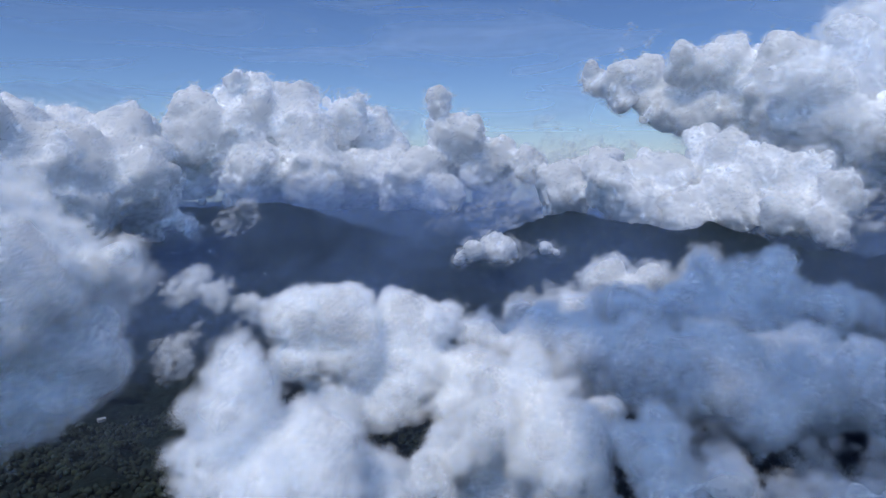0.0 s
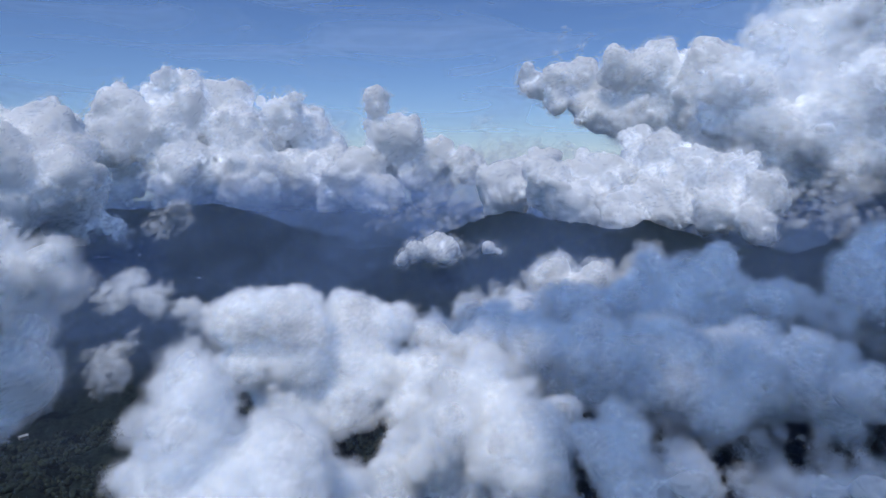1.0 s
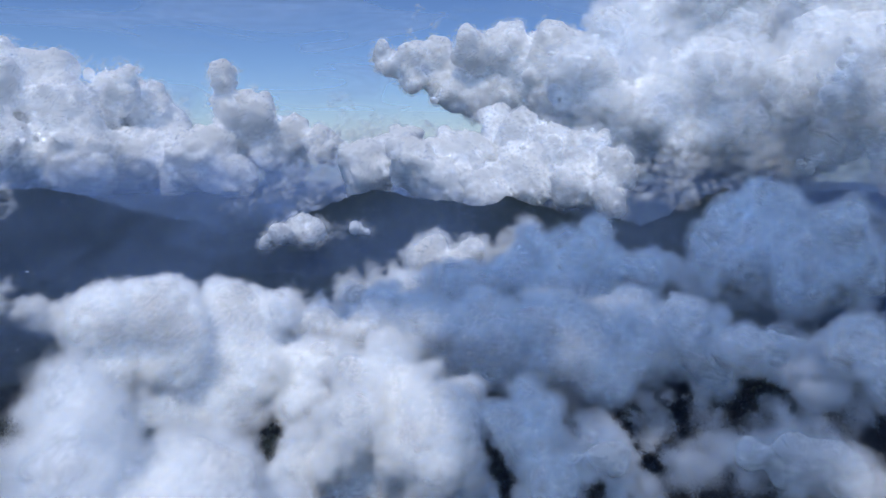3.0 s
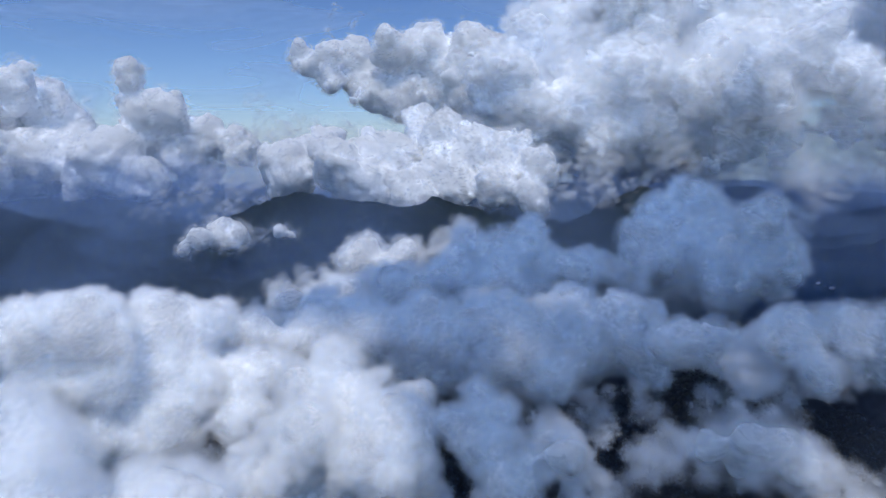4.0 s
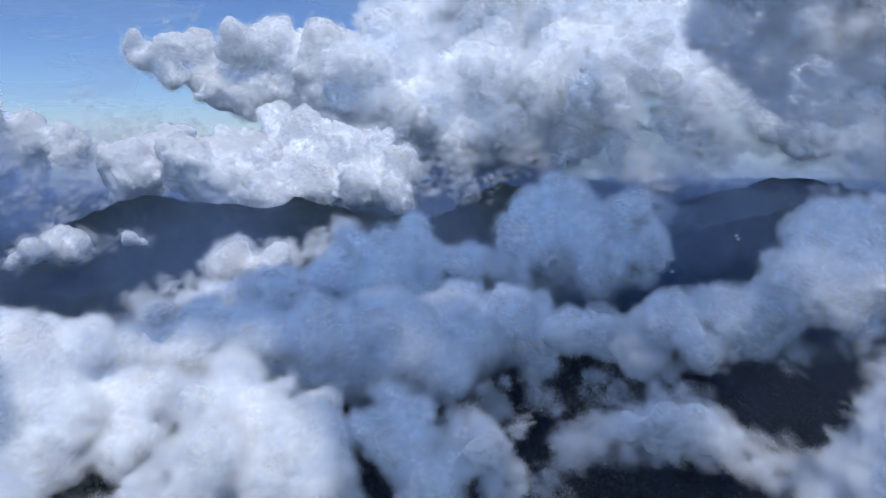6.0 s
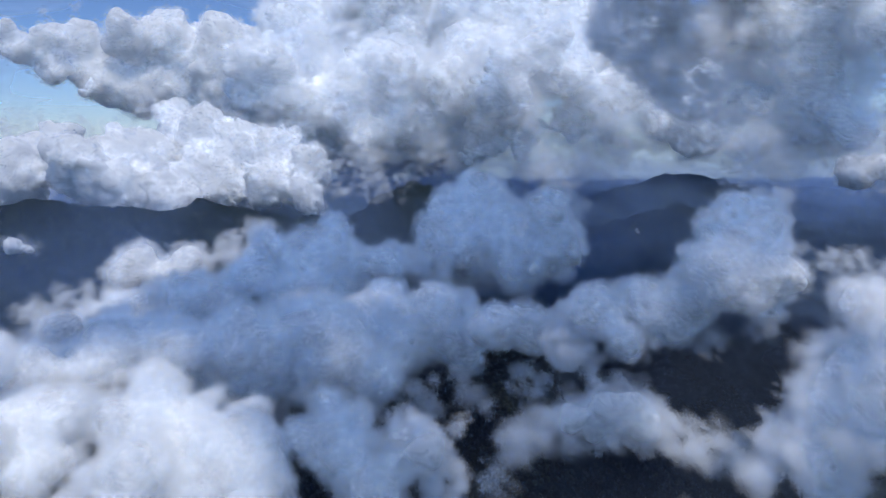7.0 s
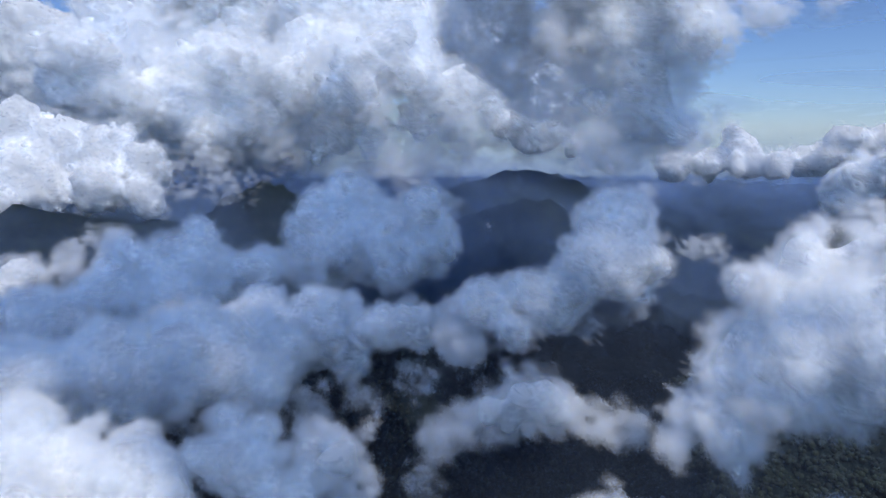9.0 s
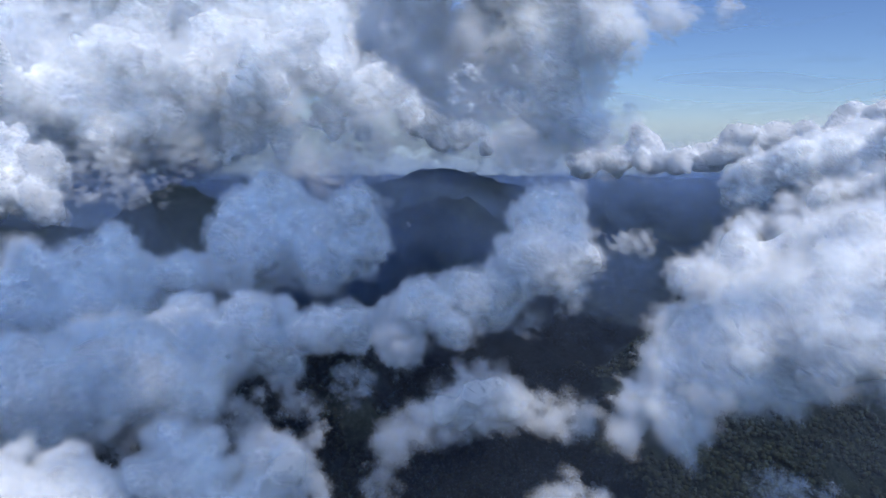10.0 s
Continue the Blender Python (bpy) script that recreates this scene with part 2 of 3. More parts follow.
# ---- thin high cloud, far out, with haze and sky blue painted in ----
def cirrus_haze_shell():
    m, nodes, links = material("cirrus")
    out = nodes.new("ShaderNodeOutputMaterial")
    dif, tra = nodes.new("ShaderNodeBsdfDiffuse"), nodes.new("ShaderNodeBsdfTranslucent")
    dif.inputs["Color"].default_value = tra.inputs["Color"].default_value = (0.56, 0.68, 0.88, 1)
    both, thin = nodes.new("ShaderNodeAddShader"), nodes.new("ShaderNodeMixShader")
    links.new(dif.outputs[0], both.inputs[0])
    links.new(tra.outputs[0], both.inputs[1])
    geo, turn = nodes.new("ShaderNodeNewGeometry"), nodes.new("ShaderNodeMapping")
    turn.inputs["Rotation"].default_value = (radians(4), radians(-5), 0)
    turn.inputs["Scale"].default_value = (0.0007, 0.0007, 0.0042)
    links.new(geo.outputs["Position"], turn.inputs["Vector"])
    n = nodes.new("ShaderNodeTexNoise")
    n.inputs["Scale"].default_value, n.inputs["Detail"].default_value = 1.0, 3
    n.inputs["Roughness"].default_value, n.inputs["Distortion"].default_value = 0.45, 0.9
    links.new(turn.outputs[0], n.inputs["Vector"])
    fac = ramp(nodes, links, n.outputs["Fac"], (0.46, (0.0,) * 3), (0.72, (0.5,) * 3))
    # cover thickens downwards: horizon haze painted into the same shell
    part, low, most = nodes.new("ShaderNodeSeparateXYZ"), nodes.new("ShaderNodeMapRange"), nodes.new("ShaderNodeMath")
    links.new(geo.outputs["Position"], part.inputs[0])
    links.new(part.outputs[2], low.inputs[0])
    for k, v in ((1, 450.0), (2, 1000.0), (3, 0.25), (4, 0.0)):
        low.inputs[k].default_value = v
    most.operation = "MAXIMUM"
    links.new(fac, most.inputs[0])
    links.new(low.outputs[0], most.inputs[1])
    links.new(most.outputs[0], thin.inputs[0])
    # blue filter that deepens the sky's colour behind the shell
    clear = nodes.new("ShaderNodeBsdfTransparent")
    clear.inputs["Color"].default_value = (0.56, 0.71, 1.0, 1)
    links.new(clear.outputs[0], thin.inputs[1])
    links.new(both.outputs[0], thin.inputs[2])
    links.new(thin.outputs[0], out.inputs[0])
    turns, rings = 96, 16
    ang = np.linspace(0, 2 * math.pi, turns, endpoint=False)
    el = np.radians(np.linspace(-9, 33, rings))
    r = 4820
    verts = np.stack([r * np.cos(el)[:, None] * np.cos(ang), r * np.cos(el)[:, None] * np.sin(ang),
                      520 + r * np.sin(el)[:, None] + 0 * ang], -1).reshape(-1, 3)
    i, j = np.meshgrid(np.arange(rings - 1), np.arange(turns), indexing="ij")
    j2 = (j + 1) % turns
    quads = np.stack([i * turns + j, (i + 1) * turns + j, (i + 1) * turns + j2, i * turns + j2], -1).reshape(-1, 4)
    tagged(new("backdrop", quad_mesh("cirrus", verts, quads, m)), "thin streaked white cirrus with painted horizon haze and blue sky tint", "cirrus", kind="structure")


cirrus_haze_shell()


# ---- forest and houses ----
def plain(name, col, rough=0.8, grain=1.5):
    m, nodes, links = material(name)
    out = nodes.new("ShaderNodeOutputMaterial")
    p = nodes.new("ShaderNodeBsdfPrincipled")
    p.inputs["Roughness"].default_value = rough
    c = ramp(nodes, links, noise_node(nodes, links, grain, 4), (0.3, tuple(v * 0.75 for v in col)), (0.7, col))
    links.new(c, p.inputs["Base Color"])
    links.new(p.outputs[0], out.inputs[0])
    return m


def forest(count):
    """Tree crowns as small uneven clumps over the near hillsides."""
    rng = np.random.default_rng(21)
    bm = bmesh.new()
    bmesh.ops.create_icosphere(bm, subdivisions=1, radius=1.0)
    unit = np.array([v.co[:] for v in bm.verts])
    tris = np.array([[v.index for v in f.verts] for f in bm.faces])
    bm.free()
    r = np.sqrt(rng.uniform(130**2, 800**2, count))
    az = rng.uniform(radians(-50), radians(112), count)
    x, y = r * np.sin(az), r * np.cos(az)
    keep = fold(x, y, 150, 31) > -0.75
    x, y = x[keep], y[keep]
    n = len(x)
    size = rng.uniform(1.6, 3.6, n)
    pts = unit[None] * (size[:, None, None] * rng.uniform(0.7, 1.25, (n, len(unit), 1)))
    pts[:, :, 2] *= rng.uniform(0.8, 1.3, (n, 1))
    pts += np.stack([x, y, ground_z(x, y) + size * 0.45], 1)[:, None]
    faces = (tris[None] + len(unit) * np.arange(n)[:, None, None]).reshape(-1, 3)
    me = bpy.data.meshes.new("forest")
    me.vertices.add(n * len(unit))
    me.vertices.foreach_set("co", pts.astype(np.float32).ravel())
    me.loops.add(len(faces) * 3)
    me.loops.foreach_set("vertex_index", faces.astype(np.int32).ravel())
    me.polygons.add(len(faces))
    me.polygons.foreach_set("loop_start", np.arange(0, len(faces) * 3, 3, dtype=np.int32))
    me.polygons.foreach_set("use_smooth", np.ones(len(faces), bool))
    me.update(calc_edges=True)
    m, nodes, links = material("haze_tinted_foliage")
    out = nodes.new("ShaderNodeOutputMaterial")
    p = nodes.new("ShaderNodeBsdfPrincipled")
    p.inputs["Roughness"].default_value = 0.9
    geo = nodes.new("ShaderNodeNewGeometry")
    # crown tones vary at random; their blue lean is haze put into the colour
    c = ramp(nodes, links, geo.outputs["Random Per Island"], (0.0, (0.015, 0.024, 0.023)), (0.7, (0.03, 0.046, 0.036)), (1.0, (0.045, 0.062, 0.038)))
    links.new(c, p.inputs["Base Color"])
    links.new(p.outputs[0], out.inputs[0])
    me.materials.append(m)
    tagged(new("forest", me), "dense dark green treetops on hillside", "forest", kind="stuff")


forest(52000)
WALL, ROOF = plain("pale_plaster", (0.72, 0.70, 0.66)), [plain("pale_metal_roof", (0.68, 0.70, 0.74), 0.5), plain("rust_roof", (0.30, 0.16, 0.11))]


def house(x, y, turn, w, d, h, roof):
    top = new("house")
    z = float(ground_z(np.array([x]), np.array([y]))[0])
    top.matrix_world = pose(x, y, z - 0.5, 0, 0, turn)
    tagged(top, "small pale house in a forest clearing", "house", "valley houses")
    bm = bmesh.new()
    bmesh.ops.create_cube(bm, size=1, matrix=Matrix.Translation((0, 0, h / 2)) @ Matrix.Diagonal((w, d, h, 1)))
    me = bpy.data.meshes.new("wall")
    bm.to_mesh(me)
    me.materials.append(WALL)
    new("wall", me).parent = top
    bm = bmesh.new()
    a, b, c = w / 2 + 0.5, d / 2 + 0.5, h + d * 0.28
    low = [bm.verts.new(p) for p in ((-a, -b, h), (a, -b, h), (a, b, h), (-a, b, h), (-a, 0, c), (a, 0, c))]
    for f in ((0, 1, 5, 4), (2, 3, 4, 5), (0, 4, 3), (1, 2, 5), (0, 3, 2, 1)):
        bm.faces.new([low[k] for k in f])
    me = bpy.data.meshes.new("roof")
    bm.to_mesh(me)
    me.materials.append(ROOF[roof])
    new("roof", me).parent = top


for row in (
    (-353, 1179, 92, 7.8, 6.2, 2.7, 0), (-740, 1778, 144, 6.1, 3.9, 3.5, 0), (-733, 1826, 142, 6.3, 5.0, 3.0, 0),
    (-706, 1768, 127, 6.8, 5.4, 3.3, 1), (-637, 1775, 89, 6.5, 4.5, 3.6, 0), (-701, 1765, 169, 6.9, 5.0, 2.9, 0),
    (-608, 1746, 39, 6.4, 4.7, 3.4, 1), (-718, 1770, 65, 6.4, 4.0, 2.8, 0), (-725, 1766, 8, 7.2, 5.7, 3.1, 0),
    (-447, 1652, 68, 5.8, 3.9, 3.6, 0), (-457, 1657, 145, 5.9, 3.7, 3.0, 0), (-381, 696, 42, 7.8, 4.8, 3.4, 0),
    (481, 223, 91, 5.7, 3.5, 3.3, 0), (498, 209, 67, 6.9, 4.9, 2.9, 0), (520, -12, 111, 6.7, 4.1, 2.8, 1),
    (518, -37, 120, 5.3, 3.7, 3.1, 0), (484, 230, 106, 7.8, 4.8, 2.7, 0), (492, 230, 68, 6.5, 4.9, 2.8, 0),
    (733, 465, 75, 5.9, 4.6, 3.4, 0), (1336, 809, 1, 6.9, 4.5, 3.1, 0), (1326, 800, 99, 6.1, 4.7, 2.9, 0),
    (488, 102, 95, 6.8, 4.9, 3.1, 1), (1170, 859, 175, 7.7, 5.9, 3.0, 0), (1173, 890, 15, 7.4, 5.8, 2.8, 0),
):
    house(*row)

# aerial haze over the valleys, imitated by faint blue-tinted translucent scraps
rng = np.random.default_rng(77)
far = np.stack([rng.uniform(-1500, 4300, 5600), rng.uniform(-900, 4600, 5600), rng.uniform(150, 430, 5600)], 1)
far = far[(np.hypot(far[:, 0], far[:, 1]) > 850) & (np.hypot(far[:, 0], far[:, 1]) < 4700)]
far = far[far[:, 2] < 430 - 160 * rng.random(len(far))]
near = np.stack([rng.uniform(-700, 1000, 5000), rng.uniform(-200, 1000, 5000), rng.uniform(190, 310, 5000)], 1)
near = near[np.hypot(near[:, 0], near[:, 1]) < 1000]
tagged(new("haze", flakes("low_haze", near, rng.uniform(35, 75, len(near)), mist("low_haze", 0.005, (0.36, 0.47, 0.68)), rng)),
       "blue-tinted scraps imitating thin haze low over near forest", "haze", kind="stuff")
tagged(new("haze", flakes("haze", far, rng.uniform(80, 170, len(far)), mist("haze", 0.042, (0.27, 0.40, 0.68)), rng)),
       "blue-tinted scraps imitating thin haze over distant valleys", "haze", kind="stuff")

cloud("tall white cumulus tower cloud with billowing sunlit top", 12.6, 22.8, crisp=0.6, misty=0.16, puff=1.05, lobes=[
    (-1209, 4320, 917, 155), (-1025, 4374, 850, 155), (-1200, 4256, 718, 221), (-911, 4241, 646, 205), (-1323, 4071, 642, 166),
    (-1555, 4106, 746, 113), (-1531, 4112, 592, 189), (-1160, 4070, 419, 219), (-827, 4135, 382, 236), (-1596, 4302, 378, 198),
    (-1055, 4325, 247, 146), (-1269, 4171, 239, 105), (-601, 4353, 758, 163), (-495, 4547, 654, 189), (-736, 4481, 616, 176), (-340, 4506, 540, 163),
    (-497, 4345, 374, 226), (-615, 4365, 217, 137), (-1697, 4133, 593, 154),
])
cloud("white cumulus cloud bank with slender turret", 11.8, 21.5, crisp=0.6, misty=0.16, puff=1.05, lobes=[
    (-12, 4154, 825, 88), (-9, 4130, 748, 92), (5, 4132, 665, 120), (152, 4129, 624, 131), (60, 4291, 502, 174), (378, 4172, 502, 137),
    (238, 4203, 431, 183), (-153, 4100, 375, 198), (-301, 4182, 243, 146), (-13, 4049, 244, 164), (504, 4035, 434, 125), (547, 3533, 429, 121),
    (600, 3253, 478, 89), (792, 3363, 490, 100), (920, 3302, 457, 93), (548, 3348, 645, 33), (551, 3303, 569, 42), (737, 3233, 381, 128),
    (312, 4221, 286, 143), (435, 3463, 328, 135), (648, 3341, 348, 138), (837, 3184, 342, 133), (1017, 3155, 384, 121), (1183, 3161, 356, 124),
])
cloud("broad white cumulus cloud with grey shaded flank", 5.0, 9.1, crisp=0.6, misty=0.16, puff=1.05, lobes=[
    (-947, 1501, 560, 92), (-877, 1582, 562, 78), (-771, 1626, 546, 93), (-852, 1456, 473, 131), (-734, 1548, 456, 111), (-706, 1647, 409, 62),
    (-801, 1465, 390, 86), (-725, 1614, 335, 43), (-645, 1645, 353, 37), (-562, 1653, 359, 27), (-912, 1446, 424, 118), (-841, 1529, 639, 15),
    (-999, 1361, 534, 145), (-1065, 1372, 441, 165), (-1130, 1345, 488, 181),
    (-694.3, 1635.1, 366.4, 36.7), (-637.5, 1640.5, 334.6, 21.3), (-510.1, 1661.2, 372.6, 15.8), (-744.4, 1610.0, 333.8, 39.0),
])
cloud("long white cumulus bank hiding a mountain ridge", 5.5, 10.1, crisp=0.6, misty=0.16, puff=1.05, lobes=[
    (-48, 2417, 266, 38), (30, 2398, 276, 50), (121, 2281, 314, 57), (188, 2192, 357, 68), (291, 2131, 396, 80), (255, 2079, 333, 52),
    (361, 1935, 409, 90), (456, 1975, 465, 80), (444, 1738, 421, 85), (531, 1764, 447, 86), (581, 1721, 466, 71), (533, 1669, 384, 65),
    (515, 2937, 504, 81), (607, 2782, 505, 89), (756, 2826, 505, 85),
])
cloud("long white cumulus cloud tapering along a mountain ridge", 4.8, 8.7, crisp=0.6, misty=0.16, puff=1.05, lobes=[
    (714, 1809, 521, 66), (721, 1668, 494, 73), (775, 1610, 465, 81), (828, 1530, 450, 79), (608, 1620, 372, 70), (712, 1606, 386, 81),
    (776, 1485, 383, 67), (868, 1438, 423, 64), (850, 1278, 411, 49), (909, 1242, 397, 37), (929, 1179, 394, 21), (948, 1155, 404, 12),
    (817, 1377, 375, 45), (647, 1764, 430, 75),
])
cloud("bright white cumulus cloud with ragged top", 11.1, 18, crisp=0.6, misty=0.16, puff=1.05, lobes=[
    (888, 3852, 927, 66), (958, 3737, 923, 103), (1175, 3787, 944, 126), (1324, 3588, 952, 133), (1543, 3583, 943, 154), (1698, 3414, 989, 132),
    (1296, 3734, 825, 140), (1592, 3681, 796, 190), (1765, 3459, 784, 230), (1148, 3808, 860, 94), (1771, 3594, 634, 178), (1873, 3385, 598, 191),
    (1504, 3637, 712, 155),
    (992.5, 3732.7, 815.3, 100.5), (1196.7, 3725.0, 762.4, 131.9), (1397.1, 3668.1, 719.3, 148.7), (885.1, 3794.5, 891.7, 82.8), (1862.2, 3446.9, 933.6, 149.9),
    (1403.5, 3607.0, 990.8, 96.4), (1591.2, 3559.3, 1010.5, 83.1),
])
cloud("towering white cumulus cloud with grey shaded flank", 13.3, 24, crisp=0.59, misty=0.5, puff=0.8, merge=0.25, lobes=[
    (1732, 2914, 1005, 147), (1913, 2915, 1026, 181), (2128, 2823, 983, 245), (2133, 2468, 934, 254), (2318, 2356, 880, 286), (1882, 3134, 793, 188),
    (1906, 2702, 735, 256), (2148, 2523, 704, 285), (2674, 2674, 670, 358), (1797, 3077, 563, 168), (1918, 2906, 452, 179), (2211, 2746, 455, 212),
    (2463, 2596, 431, 215), (1901, 2749, 1207, 263), (2095, 2460, 1200, 312), (1936, 3016, 336, 123), (2177, 2810, 344, 122),
])
cloud("wide grey blue stratocumulus cloud wall", 9.8, 22, crisp=0.55, misty=2.0, puff=1.2, merge=0.3, solid=False, lobes=[
    (1234, 2218, 689, 236), (1509, 2363, 659, 214), (1396, 2172, 532, 109), (1463, 2069, 578, 172), (1584, 2013, 728, 219), (1603, 1987, 485, 152),
    (1810, 1976, 606, 206), (1728, 1861, 435, 109), (2001, 1890, 801, 237), (1989, 1848, 503, 175), (1804, 1611, 657, 187), (2002, 1671, 534, 135),
    (1968, 1577, 410, 98), (2012, 1469, 725, 195), (2105, 1464, 481, 133), (2164, 1370, 608, 178), (2202, 1320, 437, 100), (2360, 1247, 535, 140),
    (2268, 1086, 438, 99), (2298, 936, 460, 120),
    (2345.3, 956.0, 692.0, 204.4), (2424.0, 755.7, 670.8, 172.1), (2407.5, 888.6, 861.2, 204.4), (2378.9, 654.0, 512.3, 126.5),
])
cloud("high layered grey cloud spreading overhead", 11, 26, crisp=0.5, misty=1.5, puff=0.9, merge=0.3, lobes=[
    (1805.9, 2701.7, 948.3, 250.2), (1998.4, 2540.7, 1055.0, 278.2), (2164.7, 2344.7, 1000.8, 248.5), (2150.7, 1970.2, 1062.0, 253.8), (2278.4, 1737.5, 979.8, 199.5), (2605.7, 1779.5, 932.5, 164.5),
    (2645.9, 1539.7, 852.0, 187.2), (2337.9, 1734.0, 738.3, 150.5), (2694.9, 1674.5, 1186.3, 281.8), (1903.9, 2621.2, 824.0, 166.2),
])
cloud("ragged dark based grey cloud overhead", 4.2, 11, crisp=0.5, misty=2.0, puff=1.2, solid=False, lobes=[
    (972, 468, 638, 45), (914, 505, 659, 52), (929, 571, 620, 58), (930, 611, 684, 74), (978, 403, 662, 68), (980, 374, 599, 57),
    (980, 449, 560, 49), (1002, 350, 555, 48), (987, 311, 572, 32), (999, 280, 532, 25), (952, 519, 565, 44), (942, 281, 651, 55),
    (988, 326, 726, 77), (974, 451, 748, 80), (866, 561, 750, 75), (991, 207, 686, 38), (982, 121, 683, 24), (1001, 302, 501, 34),
    (1014, 379, 500, 44), (946, 438, 487, 38), (969, 396, 459, 28),
])
cloud("white ragged cumulus bank above distant hills", 7.1, 9.7, crisp=0.6, misty=0.16, puff=1.05, lobes=[
    (1771, 456, 412, 57), (1793, 382, 420, 58), (1766, 289, 423, 52), (1754, 203, 432, 44), (1791, 134, 439, 49), (1759, 69, 470, 52),
    (1799, -10, 477, 53), (1762, -83, 478, 60), (1774, 322, 490, 36), (1813, -174, 492, 73), (1784, -250, 499, 83),
])
cloud("white cumulus cloud with sunlit rounded top", 4.4, 6.0, crisp=0.47, misty=1.5, puff=1.05, lobes=[
    (1071, 96, 414, 28), (1062, 56, 434, 42), (1034, 5, 455, 41), (1046, -51, 468, 44), (1061, -99, 485, 46), (991, -129, 480, 58),
    (1083, -53, 427, 41), (1081, 8, 407, 31), (1006, -98, 431, 49),
])
cloud("small isolated white puff of cloud", 5.5, 7.5, crisp=0.6, misty=0.16, puff=1.05, lobes=[
    (106, 1457, 310, 37), (69, 1425, 301, 27), (145, 1437, 309, 30), (39, 1436, 291, 14), (119, 1425, 296, 24),
])
cloud("small isolated white puff of cloud", 5.5, 7.5, crisp=0.6, misty=0.16, puff=1.05, lobes=[
    (224, 1421, 312, 20), (201, 1432, 302, 14), (248, 1415, 305, 12),
])
cloud("large near white cloud with soft misty edge", 1.8, 3.4, crisp=0.46, merge=0.3, puff=1.0, lobes=[
    (-233.4, 355.8, 497.8, 18.6), (-188.5, 284.2, 481.3, 23.1), (-158.9, 269.1, 466.7, 17.6), (-142.7, 277.9, 474.8, 10.5),
    (-136.3, 286.3, 465.3, 8.7), (-164.7, 279.6, 441.9, 21.1), (-176.6, 272.2, 423.9, 25.5), (-154.4, 272.5, 428.8, 15.5),
    (-182.5, 246.8, 471.2, 36.9), (-207.4, 275, 428.1, 42.3), (-150.3, 286.5, 447.8, 7.9), (-201, 248.1, 488.5, 33),
    (-151.8, 274.9, 430.2, 12.3), (-161.7, 271.2, 418.8, 12.7), (-181.7, 266.5, 408.0, 13.3), (-140.8, 282.8, 477.4, 8.4), (-132.0, 285.2, 466.4, 6.0),
    (-181.9, 290.9, 491.4, 15.1), (-168.3, 283.0, 478.6, 12.3), (-202.4, 302.1, 512.3, 10.3), (-147.2, 282.8, 463.6, 9.9),
])
cloud("near white cloud heap with soft rounded crown", 1.3, 3.4, crisp=0.46, merge=0.3, puff=1.0, lobes=[
    (-69.7, 208.7, 452, 8.6), (-64.9, 209.9, 441.8, 10.9), (-70.2, 196.8, 437.4, 12.4), (-70.4, 199.9, 418.9, 18), (-53, 204.9, 426.2, 14),
    (-35.4, 199.6, 426.7, 12.6), (-39.4, 191, 417.7, 16.9), (-24.8, 217, 408, 12.9), (-18.1, 206.8, 403.1, 11.6), (-56.2, 192.3, 403.7, 24.4),
])
cloud("near white cloud heap with soft rounded crown", 2.4, 3.4, crisp=0.46, merge=0.3, puff=1.0, lobes=[
    (55.3, 411.5, 381.7, 15.4), (41.8, 403, 367.6, 18.2), (63.8, 403.5, 359.8, 23.5), (25.8, 378.5, 359.1, 19.6), (7.2, 391.7, 332.8, 20),
    (100, 401.3, 347.3, 20.6), (70.3, 358, 345.3, 29.4), (35.2, 404, 307.3, 33.3),
    (-8.4, 368.9, 325.9, 19.2), (77.8, 374.6, 304.2, 30.3),
])
cloud("flat soft grey white cloud sheet", 2.9, 4.1, squash=0.8, crisp=0.46, merge=0.3, puff=1.0, lobes=[
    (-145.9, 480.9, 405, 18.6), (-111.6, 478.4, 399, 25.3), (-69.4, 478.4, 399.8, 28.3), (-29, 510.5, 389.8, 28.1), (0.3, 501.6, 388.4, 19.6),
    (-84.9, 516.1, 351.6, 35.5), (-38.6, 511.8, 348.2, 34.9), (-2, 500.7, 335.5, 23), (-109.8, 465.6, 368.2, 21.6), (-54.4, 485.6, 334.4, 27),
    (-96.4, 484.7, 379.5, 25.8), (-58.2, 488.3, 369.5, 30.4), (-19.5, 497.6, 364.4, 25.7), (9.1, 486.4, 356.6, 20.9), (-79.2, 478.5, 337.0, 19.4),
    (-27.5, 477.2, 328.5, 17.2), (27.8, 472.6, 365.7, 19.0),
    (-39.6, 467.0, 328.1, 17.7), (6.6, 458.4, 338.2, 18.6),
])
cloud("small soft white cloud shred", 2.8, 3.4, crisp=0.46, merge=0.28, puff=1.5, solid=False, misty=0.8, lobes=[
    (-173.5, 455.8, 426.6, 12.8), (-182.4, 449.3, 423.6, 7.8), (-157.7, 449.8, 422.6, 10.6),
])
cloud("thin translucent grey cloud shred", 2.4, 3.0, crisp=0.46, merge=0.28, puff=1.7, solid=False, misty=0.4, lobes=[
    (-159.5, 377.9, 403.9, 10.1), (-162.2, 374.6, 392.8, 9.3), (-156.7, 384.5, 408.9, 6.8),
])
cloud("grey shaded cloud ridge with bright crest", 4.8, 6.7, crisp=0.46, merge=0.3, puff=1.0, lobes=[
    (228, 850, 372, 20), (267, 824, 367, 23), (313, 817, 378, 20), (338, 814, 388, 13), (197, 843, 350, 27), (252, 826, 340, 36),
    (322, 851, 330, 38), (162, 889, 325, 27), (116, 869, 321, 22),
])
